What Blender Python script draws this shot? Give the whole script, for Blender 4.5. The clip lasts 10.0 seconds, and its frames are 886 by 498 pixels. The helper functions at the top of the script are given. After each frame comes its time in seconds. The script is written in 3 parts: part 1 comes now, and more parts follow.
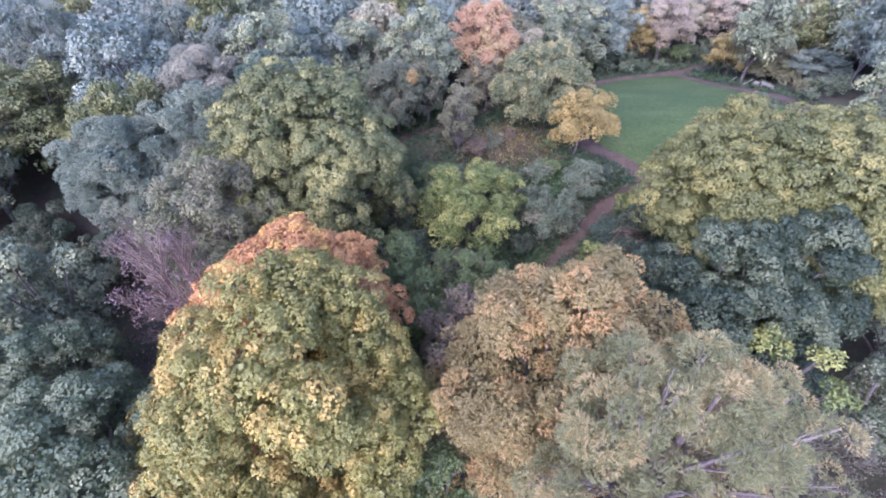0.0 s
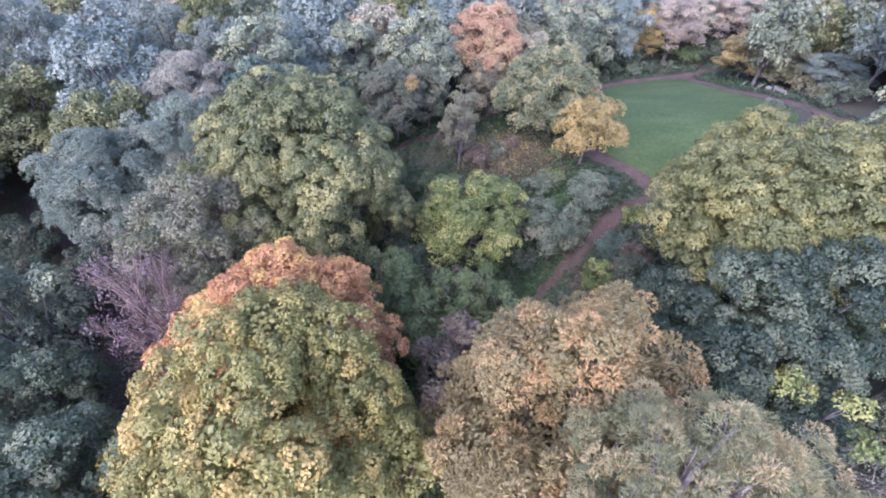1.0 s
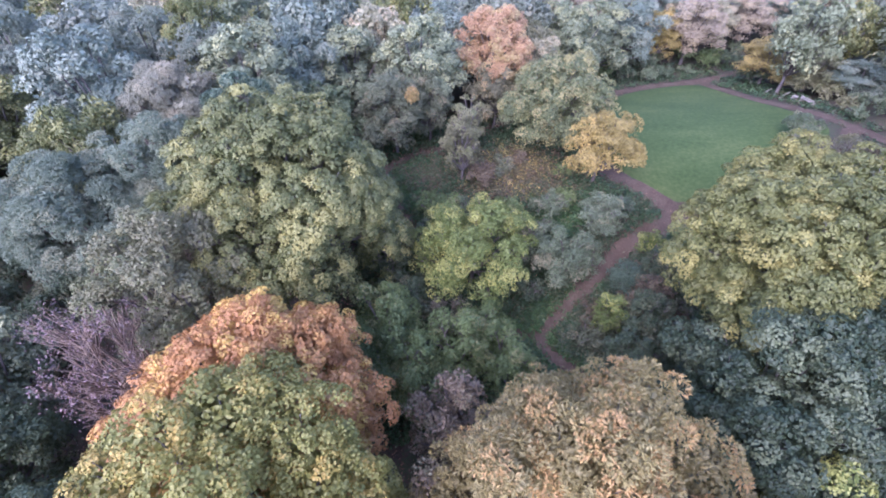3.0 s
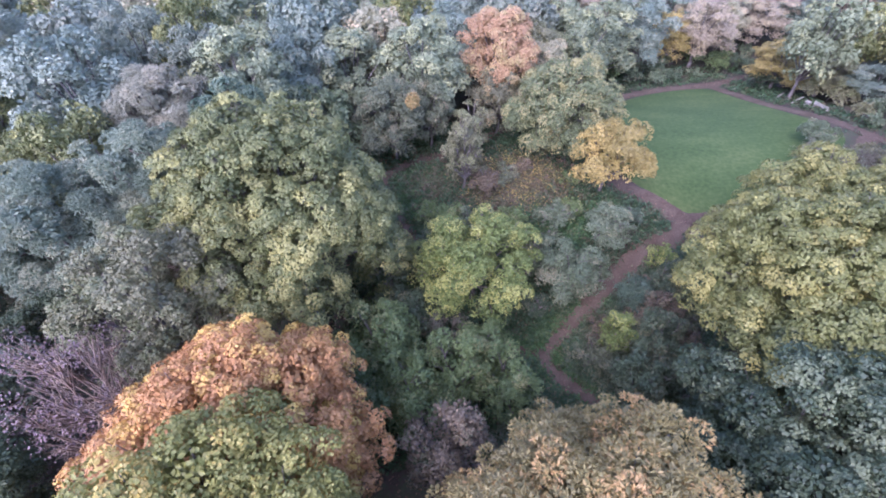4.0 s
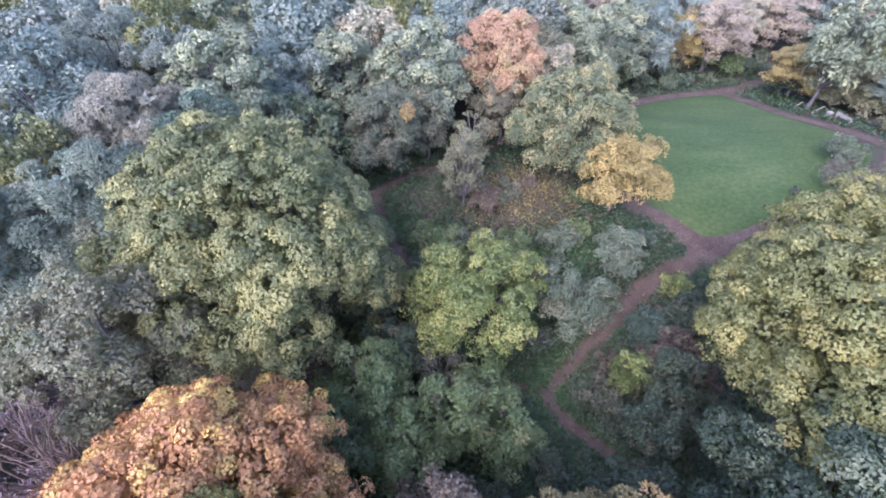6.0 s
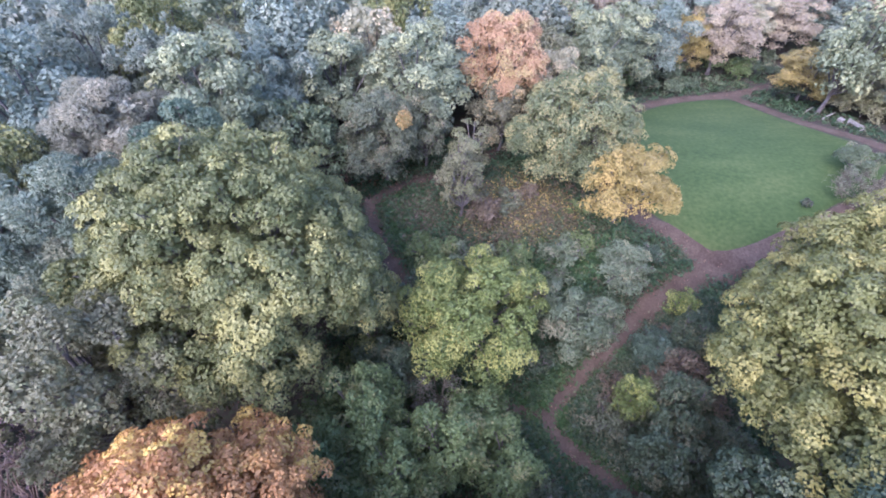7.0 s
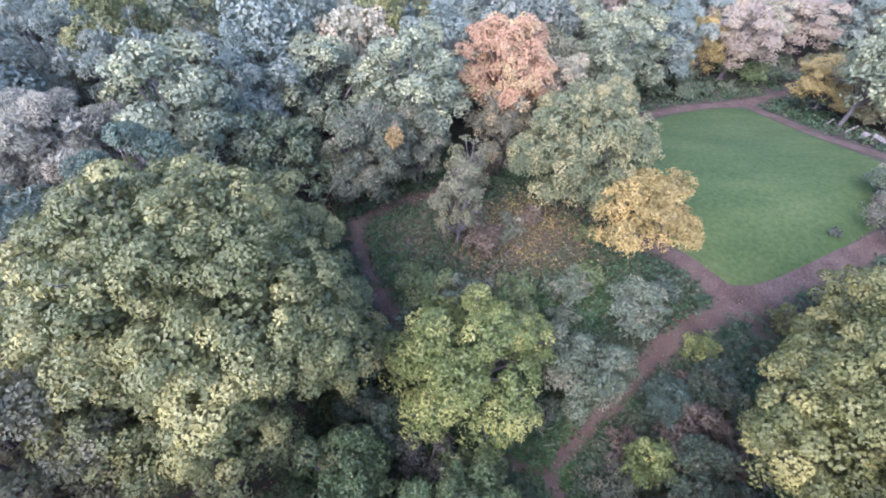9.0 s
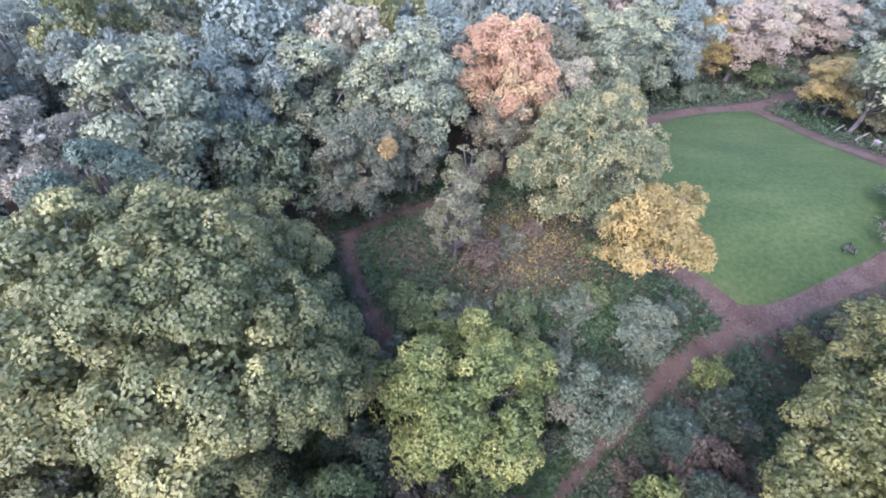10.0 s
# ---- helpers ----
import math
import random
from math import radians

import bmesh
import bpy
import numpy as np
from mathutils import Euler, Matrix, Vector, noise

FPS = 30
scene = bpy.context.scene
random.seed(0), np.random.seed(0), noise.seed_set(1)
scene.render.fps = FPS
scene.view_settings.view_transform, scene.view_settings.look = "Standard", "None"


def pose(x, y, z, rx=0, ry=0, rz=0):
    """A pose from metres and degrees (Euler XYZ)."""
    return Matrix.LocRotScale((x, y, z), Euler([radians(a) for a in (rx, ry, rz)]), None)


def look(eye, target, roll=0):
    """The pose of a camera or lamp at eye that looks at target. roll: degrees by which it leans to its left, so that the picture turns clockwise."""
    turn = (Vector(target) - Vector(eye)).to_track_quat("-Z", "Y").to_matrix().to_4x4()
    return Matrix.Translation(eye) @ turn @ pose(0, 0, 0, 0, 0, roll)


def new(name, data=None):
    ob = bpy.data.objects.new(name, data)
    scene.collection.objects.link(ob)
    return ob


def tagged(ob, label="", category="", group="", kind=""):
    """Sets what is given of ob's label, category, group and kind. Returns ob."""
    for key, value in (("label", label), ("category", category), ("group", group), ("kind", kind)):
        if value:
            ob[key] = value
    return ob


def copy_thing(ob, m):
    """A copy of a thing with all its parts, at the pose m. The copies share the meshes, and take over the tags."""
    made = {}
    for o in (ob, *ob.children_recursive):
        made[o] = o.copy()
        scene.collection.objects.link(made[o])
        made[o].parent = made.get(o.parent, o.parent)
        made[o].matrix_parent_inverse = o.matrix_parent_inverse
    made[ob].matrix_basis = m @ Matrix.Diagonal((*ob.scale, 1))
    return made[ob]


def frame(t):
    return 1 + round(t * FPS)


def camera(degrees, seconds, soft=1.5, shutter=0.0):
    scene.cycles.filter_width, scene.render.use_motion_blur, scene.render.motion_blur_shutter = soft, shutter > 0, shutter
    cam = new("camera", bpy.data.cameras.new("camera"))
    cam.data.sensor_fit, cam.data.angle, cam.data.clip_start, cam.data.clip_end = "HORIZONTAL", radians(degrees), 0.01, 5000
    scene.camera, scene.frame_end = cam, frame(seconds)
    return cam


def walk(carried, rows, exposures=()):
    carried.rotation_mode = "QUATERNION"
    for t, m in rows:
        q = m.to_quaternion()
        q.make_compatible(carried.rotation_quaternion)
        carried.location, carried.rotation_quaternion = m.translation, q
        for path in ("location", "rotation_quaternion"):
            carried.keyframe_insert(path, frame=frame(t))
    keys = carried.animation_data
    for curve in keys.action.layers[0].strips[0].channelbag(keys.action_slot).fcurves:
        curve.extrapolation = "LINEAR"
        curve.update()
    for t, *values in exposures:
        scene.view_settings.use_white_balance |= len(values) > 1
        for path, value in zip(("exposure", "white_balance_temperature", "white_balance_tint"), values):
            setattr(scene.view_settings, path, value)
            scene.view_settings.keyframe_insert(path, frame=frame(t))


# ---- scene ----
cam = camera(90, 10.0, soft=1.9)
walk(cam, [
    (0, look((-1.112, 1.716, 30.957), (-0.617, 22.335, 9.172), -1.00)),
    (0.5, look((-0.925, 2.898, 30.969), (-0.507, 23.413, 9.084), -0.97)),
    (1, look((-0.747, 4.096, 30.957), (-0.420, 24.510, 8.975), -0.94)),
    (1.5, look((-0.569, 5.235, 30.924), (-0.333, 25.542, 8.842), -0.92)),
    (2, look((-0.420, 6.321, 30.876), (-0.282, 26.550, 8.722), -0.96)),
    (2.5, look((-0.313, 7.315, 30.802), (-0.260, 27.465, 8.576), -1.01)),
    (4, look((-0.168, 10.171, 30.319), (-0.297, 30.186, 7.972), -0.82)),
    (4.5, look((-0.092, 11.072, 30.172), (-0.227, 31.029, 7.774), -0.67)),
    (5, look((0.000, 12.000, 30.000), (-0.136, 31.898, 7.549), -0.49)),
    (5.5, look((0.068, 12.927, 29.841), (-0.083, 32.759, 7.332), -0.36)),
    (7, look((0.381, 15.878, 29.453), (0.224, 35.451, 6.718), 0.18)),
    (7.5, look((0.426, 16.875, 29.325), (0.307, 36.338, 6.496), 0.51)),
    (8, look((0.462, 17.993, 29.155), (0.410, 37.350, 6.236), 0.82)),
    (8.5, look((0.473, 19.170, 28.966), (0.496, 38.387, 5.929), 1.20)),
    (9, look((0.477, 20.373, 28.775), (0.589, 39.437, 5.612), 1.59)),
    (9.5, look((0.459, 21.536, 28.598), (0.675, 40.421, 5.289), 2.01)),
    (10, look((0.473, 22.721, 28.436), (0.818, 41.451, 5.003), 2.48)),
], exposures=[(0, 2.27, 5060, 43), (5, 2.35, 5100, 39), (10, 2.45, 5160, 36)])

# ---- light ----
world = bpy.data.worlds.new("sky")
world.use_nodes = True
scene.world = world
wn, wl = world.node_tree.nodes, world.node_tree.links
sky = wn.new("ShaderNodeTexSky")
sky.sky_type, sky.sun_disc = "NISHITA", False
SUN_EL, SUN_AZ = 46, 212
sky.sun_elevation, sky.sun_rotation = radians(SUN_EL), radians(SUN_AZ)
sky.dust_density, sky.ozone_density, sky.air_density = 2.0, 1.2, 1.0
wl.new(sky.outputs["Color"], wn["Background"].inputs["Color"])
wn["Background"].inputs["Strength"].default_value = 0.15
sun = new("sun", bpy.data.lights.new("sun", "SUN"))
sun.data.energy, sun.data.angle, sun.data.color = 1.2, radians(58), (1.0, 0.93, 0.84)
sun.matrix_world = look((0, 0, 80), (-80 / math.tan(radians(SUN_EL)) * math.sin(radians(SUN_AZ)),
                                     -80 / math.tan(radians(SUN_EL)) * math.cos(radians(SUN_AZ)), 0))


# ---- materials ----
def surface(name, colours, scale, rough=0.85, bump=0.4, fine=9.0, spec=0.2, stretch=(1, 1, 1), turn=0):
    """Ground-like material: colours mixed by noise at two scales, with relief."""
    m = bpy.data.materials.new(name)
    m.use_nodes = True
    n, l = m.node_tree.nodes, m.node_tree.links
    bsdf = n["Principled BSDF"]
    co = n.new("ShaderNodeTexCoord")
    big = n.new("ShaderNodeTexNoise")
    big.inputs["Scale"].default_value, big.inputs["Detail"].default_value = scale, 6
    small = n.new("ShaderNodeTexNoise")
    small.inputs["Scale"].default_value, small.inputs["Detail"].default_value = scale * fine, 8
    way = n.new("ShaderNodeMapping")
    way.inputs["Scale"].default_value, way.inputs["Rotation"].default_value = stretch, (0, 0, radians(turn))
    l.new(co.outputs["Object"], way.inputs["Vector"])
    l.new(way.outputs["Vector"], big.inputs["Vector"])
    l.new(co.outputs["Object"], small.inputs["Vector"])
    mix = n.new("ShaderNodeMix")
    mix.inputs[0].default_value = 0.5
    l.new(big.outputs["Fac"], mix.inputs[2])
    l.new(small.outputs["Fac"], mix.inputs[3])
    ramp = n.new("ShaderNodeValToRGB")
    while len(ramp.color_ramp.elements) < len(colours):
        ramp.color_ramp.elements.new(0.5)
    for k, (e, c) in enumerate(zip(ramp.color_ramp.elements, colours)):
        e.position, e.color = 0.34 + 0.32 * k / (len(colours) - 1), (*c, 1)
    l.new(mix.outputs[0], ramp.inputs["Fac"])
    l.new(ramp.outputs["Color"], bsdf.inputs["Base Color"])
    bsdf.inputs["Roughness"].default_value, bsdf.inputs["Specular IOR Level"].default_value = rough, spec
    b = n.new("ShaderNodeBump")
    b.inputs["Strength"].default_value, b.inputs["Distance"].default_value = bump, 0.05
    l.new(small.outputs["Fac"], b.inputs["Height"])
    l.new(b.outputs["Normal"], bsdf.inputs["Normal"])
    return m


def foliage(name, a, b, c, through_light=0.25, share=0.15, rough=0.5, dull=0.0):
    """Leaves: colour a to b leaf by leaf and bough by bough, with a share of tufts of colour c."""
    a, b, c = [[(1 - dull) * v + dull * (0.2 * k[0] + 0.6 * k[1] + 0.2 * k[2]) for v in k] for k in (a, b, c)]
    m = bpy.data.materials.new(name)
    m.use_nodes = True
    n, l = m.node_tree.nodes, m.node_tree.links
    bsdf, out = n["Principled BSDF"], n["Material Output"]
    geo, tint, co = n.new("ShaderNodeNewGeometry"), n.new("ShaderNodeAttribute"), n.new("ShaderNodeTexCoord")
    tint.attribute_name = "tint"
    nz = n.new("ShaderNodeTexNoise")
    nz.inputs["Scale"].default_value, nz.inputs["Detail"].default_value = 0.45, 3
    l.new(co.outputs["Object"], nz.inputs["Vector"])
    add = n.new("ShaderNodeMath")
    add.operation = "MULTIPLY_ADD"
    l.new(geo.outputs["Random Per Island"], add.inputs[0])
    add.inputs[1].default_value = 0.14
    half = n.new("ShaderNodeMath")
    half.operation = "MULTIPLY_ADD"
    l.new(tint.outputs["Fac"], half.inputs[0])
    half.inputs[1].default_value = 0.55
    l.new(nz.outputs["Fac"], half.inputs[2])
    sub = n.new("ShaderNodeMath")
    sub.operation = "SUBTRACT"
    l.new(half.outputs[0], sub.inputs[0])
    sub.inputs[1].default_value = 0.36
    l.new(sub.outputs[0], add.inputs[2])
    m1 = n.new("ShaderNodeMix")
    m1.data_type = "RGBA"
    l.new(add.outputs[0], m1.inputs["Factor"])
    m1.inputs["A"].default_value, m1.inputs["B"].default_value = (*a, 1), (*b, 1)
    over = n.new("ShaderNodeMapRange")
    over.inputs["From Min"].default_value, over.inputs["From Max"].default_value = 1 - share - 0.15, 1 - share + 0.15
    l.new(tint.outputs["Fac"], over.inputs["Value"])
    m2 = n.new("ShaderNodeMix")
    m2.data_type = "RGBA"
    l.new(over.outputs["Result"], m2.inputs["Factor"])
    l.new(m1.outputs["Result"], m2.inputs["A"])
    m2.inputs["B"].default_value = (*c, 1)
    l.new(m2.outputs["Result"], bsdf.inputs["Base Color"])
    bsdf.inputs["Roughness"].default_value, bsdf.inputs["Specular IOR Level"].default_value = rough, 0.32
    tr, mix = n.new("ShaderNodeBsdfTranslucent"), n.new("ShaderNodeMixShader")
    l.new(m2.outputs["Result"], tr.inputs["Color"])
    mix.inputs[0].default_value = through_light
    l.new(bsdf.outputs[0], mix.inputs[1])
    l.new(tr.outputs[0], mix.inputs[2])
    l.new(mix.outputs[0], out.inputs["Surface"])
    return m


M = {
    "oak": foliage("oak_leaves", (0.078, 0.093, 0.029), (0.20, 0.20, 0.064), (0.285, 0.265, 0.083), share=0.2),
    "oak_dark": foliage("dull_oak_leaves", (0.07, 0.094, 0.040), (0.15, 0.175, 0.078), (0.20, 0.21, 0.095)),
    "greybrown": foliage("fading_leaves", (0.115, 0.112, 0.055), (0.215, 0.204, 0.095), (0.15, 0.158, 0.068), share=0.25),
    "pine": foliage("pine_needles", (0.095, 0.122, 0.074), (0.22, 0.252, 0.152), (0.29, 0.285, 0.165), share=0.12),
    "pine_old": foliage("fading_pine_needles", (0.15, 0.16, 0.064), (0.27, 0.265, 0.11), (0.40, 0.31, 0.13), share=0.22),
    "red_twig": foliage("purple_leaf_buds", (0.13, 0.085, 0.075), (0.21, 0.14, 0.125), (0.17, 0.13, 0.11), 0.1),
    "grey_twig": foliage("grey_brown_leaves", (0.11, 0.105, 0.07), (0.19, 0.18, 0.125), (0.13, 0.14, 0.075), 0.1),
    "orange": foliage("orange_leaves", (0.33, 0.16, 0.058), (0.50, 0.275, 0.082), (0.60, 0.41, 0.095), share=0.30),
    "yellowgreen": foliage("yellow_green_leaves", (0.155, 0.155, 0.036), (0.285, 0.25, 0.056), (0.40, 0.29, 0.07), share=0.28),
    "brown": foliage("brown_leaves", (0.135, 0.110, 0.040), (0.335, 0.275, 0.094), (0.40, 0.25, 0.088), share=0.24),
    "darkbrown": foliage("russet_leaves", (0.115, 0.088, 0.052), (0.205, 0.158, 0.092), (0.15, 0.14, 0.075)),
    "bluegreen": foliage("grey_green_leaves", (0.026, 0.041, 0.018), (0.062, 0.083, 0.038), (0.125, 0.143, 0.067), share=0.16),
    "broadyellow": foliage("pale_yellow_green_leaves", (0.092, 0.102, 0.028), (0.20, 0.195, 0.052), (0.275, 0.245, 0.068), share=0.22),
    "lime": foliage("lime_leaves", (0.085, 0.115, 0.029), (0.20, 0.228, 0.054), (0.30, 0.30, 0.078), share=0.22),
    "shrub": foliage("shrub_leaves", (0.076, 0.11, 0.036), (0.168, 0.21, 0.068), (0.21, 0.21, 0.08)),
    "shrub_dark": foliage("dark_shrub_leaves", (0.045, 0.068, 0.034), (0.105, 0.132, 0.062), (0.15, 0.14, 0.07)),
    "silver": foliage("silver_leaves", (0.095, 0.12, 0.064), (0.19, 0.218, 0.122), (0.22, 0.22, 0.12)),
    "yellow": foliage("yellow_brown_leaves", (0.20, 0.158, 0.048), (0.345, 0.27, 0.076), (0.41, 0.30, 0.088), share=0.2),
    "redpink": foliage("red_autumn_leaves", (0.32, 0.195, 0.095), (0.46, 0.30, 0.145), (0.43, 0.335, 0.14), share=0.35),
    "conifer": foliage("dull_brownish_leaves", (0.078, 0.092, 0.048), (0.165, 0.175, 0.092), (0.21, 0.18, 0.095), share=0.12),
    "bramble": foliage("bramble_leaves", (0.085, 0.062, 0.038), (0.175, 0.13, 0.072), (0.07, 0.088, 0.038), share=0.34),
    "herbs": foliage("low_green_leaves", (0.028, 0.058, 0.022), (0.068, 0.108, 0.04), (0.12, 0.095, 0.052), share=0.08),
    "litter": foliage("fallen_leaves", (0.16, 0.075, 0.05), (0.28, 0.14, 0.08), (0.35, 0.22, 0.10), 0.05),
    "greyshrub": foliage("grey_green_shrub_leaves", (0.078, 0.102, 0.050), (0.16, 0.19, 0.098), (0.21, 0.20, 0.11)),
    "verge": foliage("grass_blades", (0.036, 0.078, 0.020), (0.075, 0.13, 0.038), (0.12, 0.12, 0.05)),
    # wood_ leaves: distance haze is put into the base colours, paler and bluer
    "wood_oak": foliage("haze_paled_oak_leaves", (0.125, 0.15, 0.078), (0.245, 0.262, 0.135), (0.33, 0.325, 0.15)),
    "wood_dull": foliage("haze_greyed_wood_leaves", (0.115, 0.148, 0.10), (0.215, 0.248, 0.168), (0.27, 0.285, 0.18)),
    "wood_pale": foliage("haze_paled_autumn_leaves", (0.23, 0.22, 0.125), (0.36, 0.335, 0.185), (0.46, 0.37, 0.20), share=0.2),
    "wood_pink": foliage("haze_paled_pink_leaves", (0.25, 0.205, 0.128), (0.36, 0.30, 0.185), (0.39, 0.32, 0.17)),
    "wood_pine": foliage("haze_blued_pine_needles", (0.128, 0.152, 0.100), (0.228, 0.25, 0.165), (0.28, 0.27, 0.17), share=0.1),
    "olive": foliage("olive_autumn_leaves", (0.10, 0.10, 0.055), (0.19, 0.175, 0.085), (0.33, 0.25, 0.11), share=0.25),
    "meadow_oak": foliage("yellowing_oak_leaves", (0.078, 0.098, 0.040), (0.19, 0.198, 0.080), (0.31, 0.275, 0.105), share=0.22),
    "thin": foliage("thin_olive_leaves", (0.12, 0.13, 0.07), (0.20, 0.20, 0.11), (0.22, 0.17, 0.11), 0.2),
    "teal": foliage("teal_needles", (0.055, 0.085, 0.05), (0.125, 0.168, 0.10), (0.16, 0.195, 0.115)),
    "grey_pine": foliage("greyish_pine_needles", (0.19, 0.185, 0.118), (0.32, 0.31, 0.195), (0.36, 0.32, 0.20)),
}
BARK = surface("bark", [(0.05, 0.042, 0.036), (0.12, 0.105, 0.09), (0.19, 0.17, 0.15)], 2.5, 0.9, 0.8)
PINEBARK = surface("pine_bark", [(0.10, 0.075, 0.06), (0.19, 0.155, 0.13), (0.29, 0.25, 0.215)], 2.5, 0.9, 0.8)
PURPLE = surface("purple_bark", [(0.115, 0.080, 0.054), (0.19, 0.138, 0.095), (0.28, 0.212, 0.15)], 2.5, 0.9, 0.6)
GREYTWIG = surface("grey_twig_bark", [(0.07, 0.063, 0.042), (0.12, 0.108, 0.073), (0.185, 0.168, 0.117)], 2.5, 0.9, 0.6)
FLOOR = surface("forest_floor", [(0.03, 0.03, 0.02), (0.065, 0.045, 0.032), (0.045, 0.06, 0.028), (0.11, 0.06, 0.045)], 0.5, 0.95, 0.8)
GRASS = surface("meadow_grass", [(0.030, 0.052, 0.012), (0.047, 0.073, 0.018), (0.075, 0.096, 0.027)], 0.25, 0.9, 0.5, 11, stretch=(0.4, 1.2, 1), turn=-20)
PATH = surface("earth_path", [(0.056, 0.037, 0.023), (0.085, 0.060, 0.039), (0.122, 0.092, 0.064)], 0.7, 0.92, 0.5)


# ---- land ----
def smooth(a, b, v):
    t = np.clip((v - a) / (b - a), 0, 1)
    return t * t * (3 - 2 * t)


def land(x, y):
    """Height of the ground."""
    return -1.5 + 4.6 * smooth(24, 45, y) - 7.0 * smooth(46, 80, y) + 0.0 * x


def mesh_of(name, verts, faces, material, tint=None, shade=False):
    """A mesh from arrays; faces all of one size."""
    verts, faces = np.asarray(verts, np.float32), np.asarray(faces, np.int32)
    me = bpy.data.meshes.new(name)
    k = faces.shape[1]
    me.vertices.add(len(verts))
    me.vertices.foreach_set("co", verts.ravel())
    me.loops.add(faces.size)
    me.loops.foreach_set("vertex_index", faces.ravel())
    me.polygons.add(len(faces))
    me.polygons.foreach_set("loop_start", np.arange(0, faces.size, k, dtype=np.int32))
    me.polygons.foreach_set("use_smooth", np.full(len(faces), shade))
    if tint is not None:
        me.attributes.new("tint", "FLOAT", "POINT").data.foreach_set("value", np.asarray(tint, np.float32))
    me.update(calc_edges=True)
    me.materials.append(material)
    return me


def sheet(name, xs, ys, material, lift=0.0, keep=None):
    gx, gy = np.meshgrid(xs, ys)
    v = np.stack([gx, gy, land(gx, gy) + lift], -1).reshape(-1, 3)
    w = len(xs)
    i, j = np.meshgrid(np.arange(w - 1), np.arange(len(ys) - 1))
    q = (j * w + i).ravel()
    f = np.stack([q, q + 1, q + w + 1, q + w], -1)
    return new(name, mesh_of(name, v, f, material, shade=True))


far = [-3000, -1500, -700, -350, -200]
gxs = np.array(far + list(np.arange(-140, 141, 2.0)) + [-v for v in far[::-1]])
gys = np.array(far + list(np.arange(-140, 181, 2.0)) + [220, 350, 700, 1500, 3000])
tagged(sheet("ground", gxs, gys, FLOOR), "dark forest floor of soil and fallen leaves", "ground", kind="structure")

rng0 = np.random.default_rng(5)


def spline(points, step=0.5):
    """A smooth line through points, in steps."""
    p = np.array([points[0], *points, points[-1]], float)
    out = []
    for a, b, c, d in zip(p, p[1:], p[2:], p[3:]):
        for u in np.linspace(0, 1, max(2, int(np.linalg.norm(c - b) / step)), endpoint=False):
            out.append(0.5 * (2 * b + (c - a) * u + (2 * a - 5 * b + 4 * c - d) * u * u + (3 * b - a - 3 * c + d) * u ** 3))
    return np.array(out + [p[-1]])


def trail(name, points, width, label, lift=0.03, seed=1, slims=None):
    """A trodden path: a slightly hollow strip with uneven edges."""
    r = np.random.default_rng(seed)
    c = spline(points, 0.35)
    d = np.gradient(c, axis=0)
    d /= np.linalg.norm(d, axis=1, keepdims=True)
    side = np.stack([-d[:, 1], d[:, 0]], -1)
    n, cols = len(c), 7
    if slims:
        width = width * (1 - 0.35 * smooth(*slims, c[:, 0]))
    k = np.arange(n)
    wob = [sum(a * np.sin(k * f + r.uniform(0, 6)) for a, f in ((0.10, 0.23), (0.07, 0.61), (0.05, 1.7))) for _ in (0, 1)]
    verts = []
    for j in range(cols):
        u = j / (cols - 1) * 2 - 1
        off = u * width / 2 * (1 + wob[0 if u < 0 else 1])
        xy = c + side * off[:, None]
        verts.append(np.c_[xy, land(xy[:, 0], xy[:, 1]) + lift + 0.03 * u * u - 0.05 * (abs(u) > 0.99)])
    v = np.stack(verts, 1).reshape(-1, 3)
    i, j = np.meshgrid(np.arange(n - 1), np.arange(cols - 1), indexing="ij")
    q = (i * cols + j).ravel()
    ob = new(name, mesh_of(name, v, np.stack([q, q + cols, q + cols + 1, q + 1], -1), PATH, shade=True))
    return tagged(ob, label, "path", kind="structure")


MAIN = [(20, 15), (16.5, 18), (13.2, 21.3), (11.2, 23.0), (9.4, 24.5), (8.1, 25.9), (7.7, 27.2), (9.0, 28.7), (11.1, 30.7), (13.0, 32.4), (14.9, 34.0),
        (16.7, 35.2), (18.7, 36.3), (21.2, 37.6), (25.2, 39.2), (28.5, 40.5), (33.6, 42.8), (40, 46.0), (45.4, 50.4)]
EDGE = [(22.0, 38.0), (20.6, 39.2), (19.3, 40.6), (16.6, 42.6), (15.0, 45), (15.5, 52), (19.5, 61), (24.6, 66.5), (31.5, 70.1), (39.3, 72.2), (47.5, 75.9), (60, 80)]
EAST = [(39.3, 72.0), (40.3, 67), (41, 62), (42.4, 58.2), (44.4, 54), (45.4, 50.4), (48, 44)]
WEST = [(-2.5, 35.5), (-4.1, 38.4), (-5.2, 40.6), (-6.1, 42.6), (-5.6, 44.1), (-3.0, 46.0), (-0.5, 47.1), (2.8, 49.8), (5.4, 51.8), (12, 58)]
STUB = [(8.6, 28.0), (7.4, 27.3), (6.0, 27.5), (3.0, 28.0), (-2.5, 27.0), (-9, 22.5)]
trail("path", MAIN, 2.6, "reddish trodden earth path with fallen leaves", 0.035, 1, (22, 27))
trail("path", EDGE, 1.8, "pale earth path along the meadow's edge", 0.043, 2)
trail("path", EAST, 1.7, "pale earth path on the meadow's far side", 0.051, 3)
trail("path", WEST, 1.8, "narrow earth path curving under the trees", 0.035, 4)
trail("path", STUB, 2.3, "short branch of the earth path under bushes", 0.027, 5)

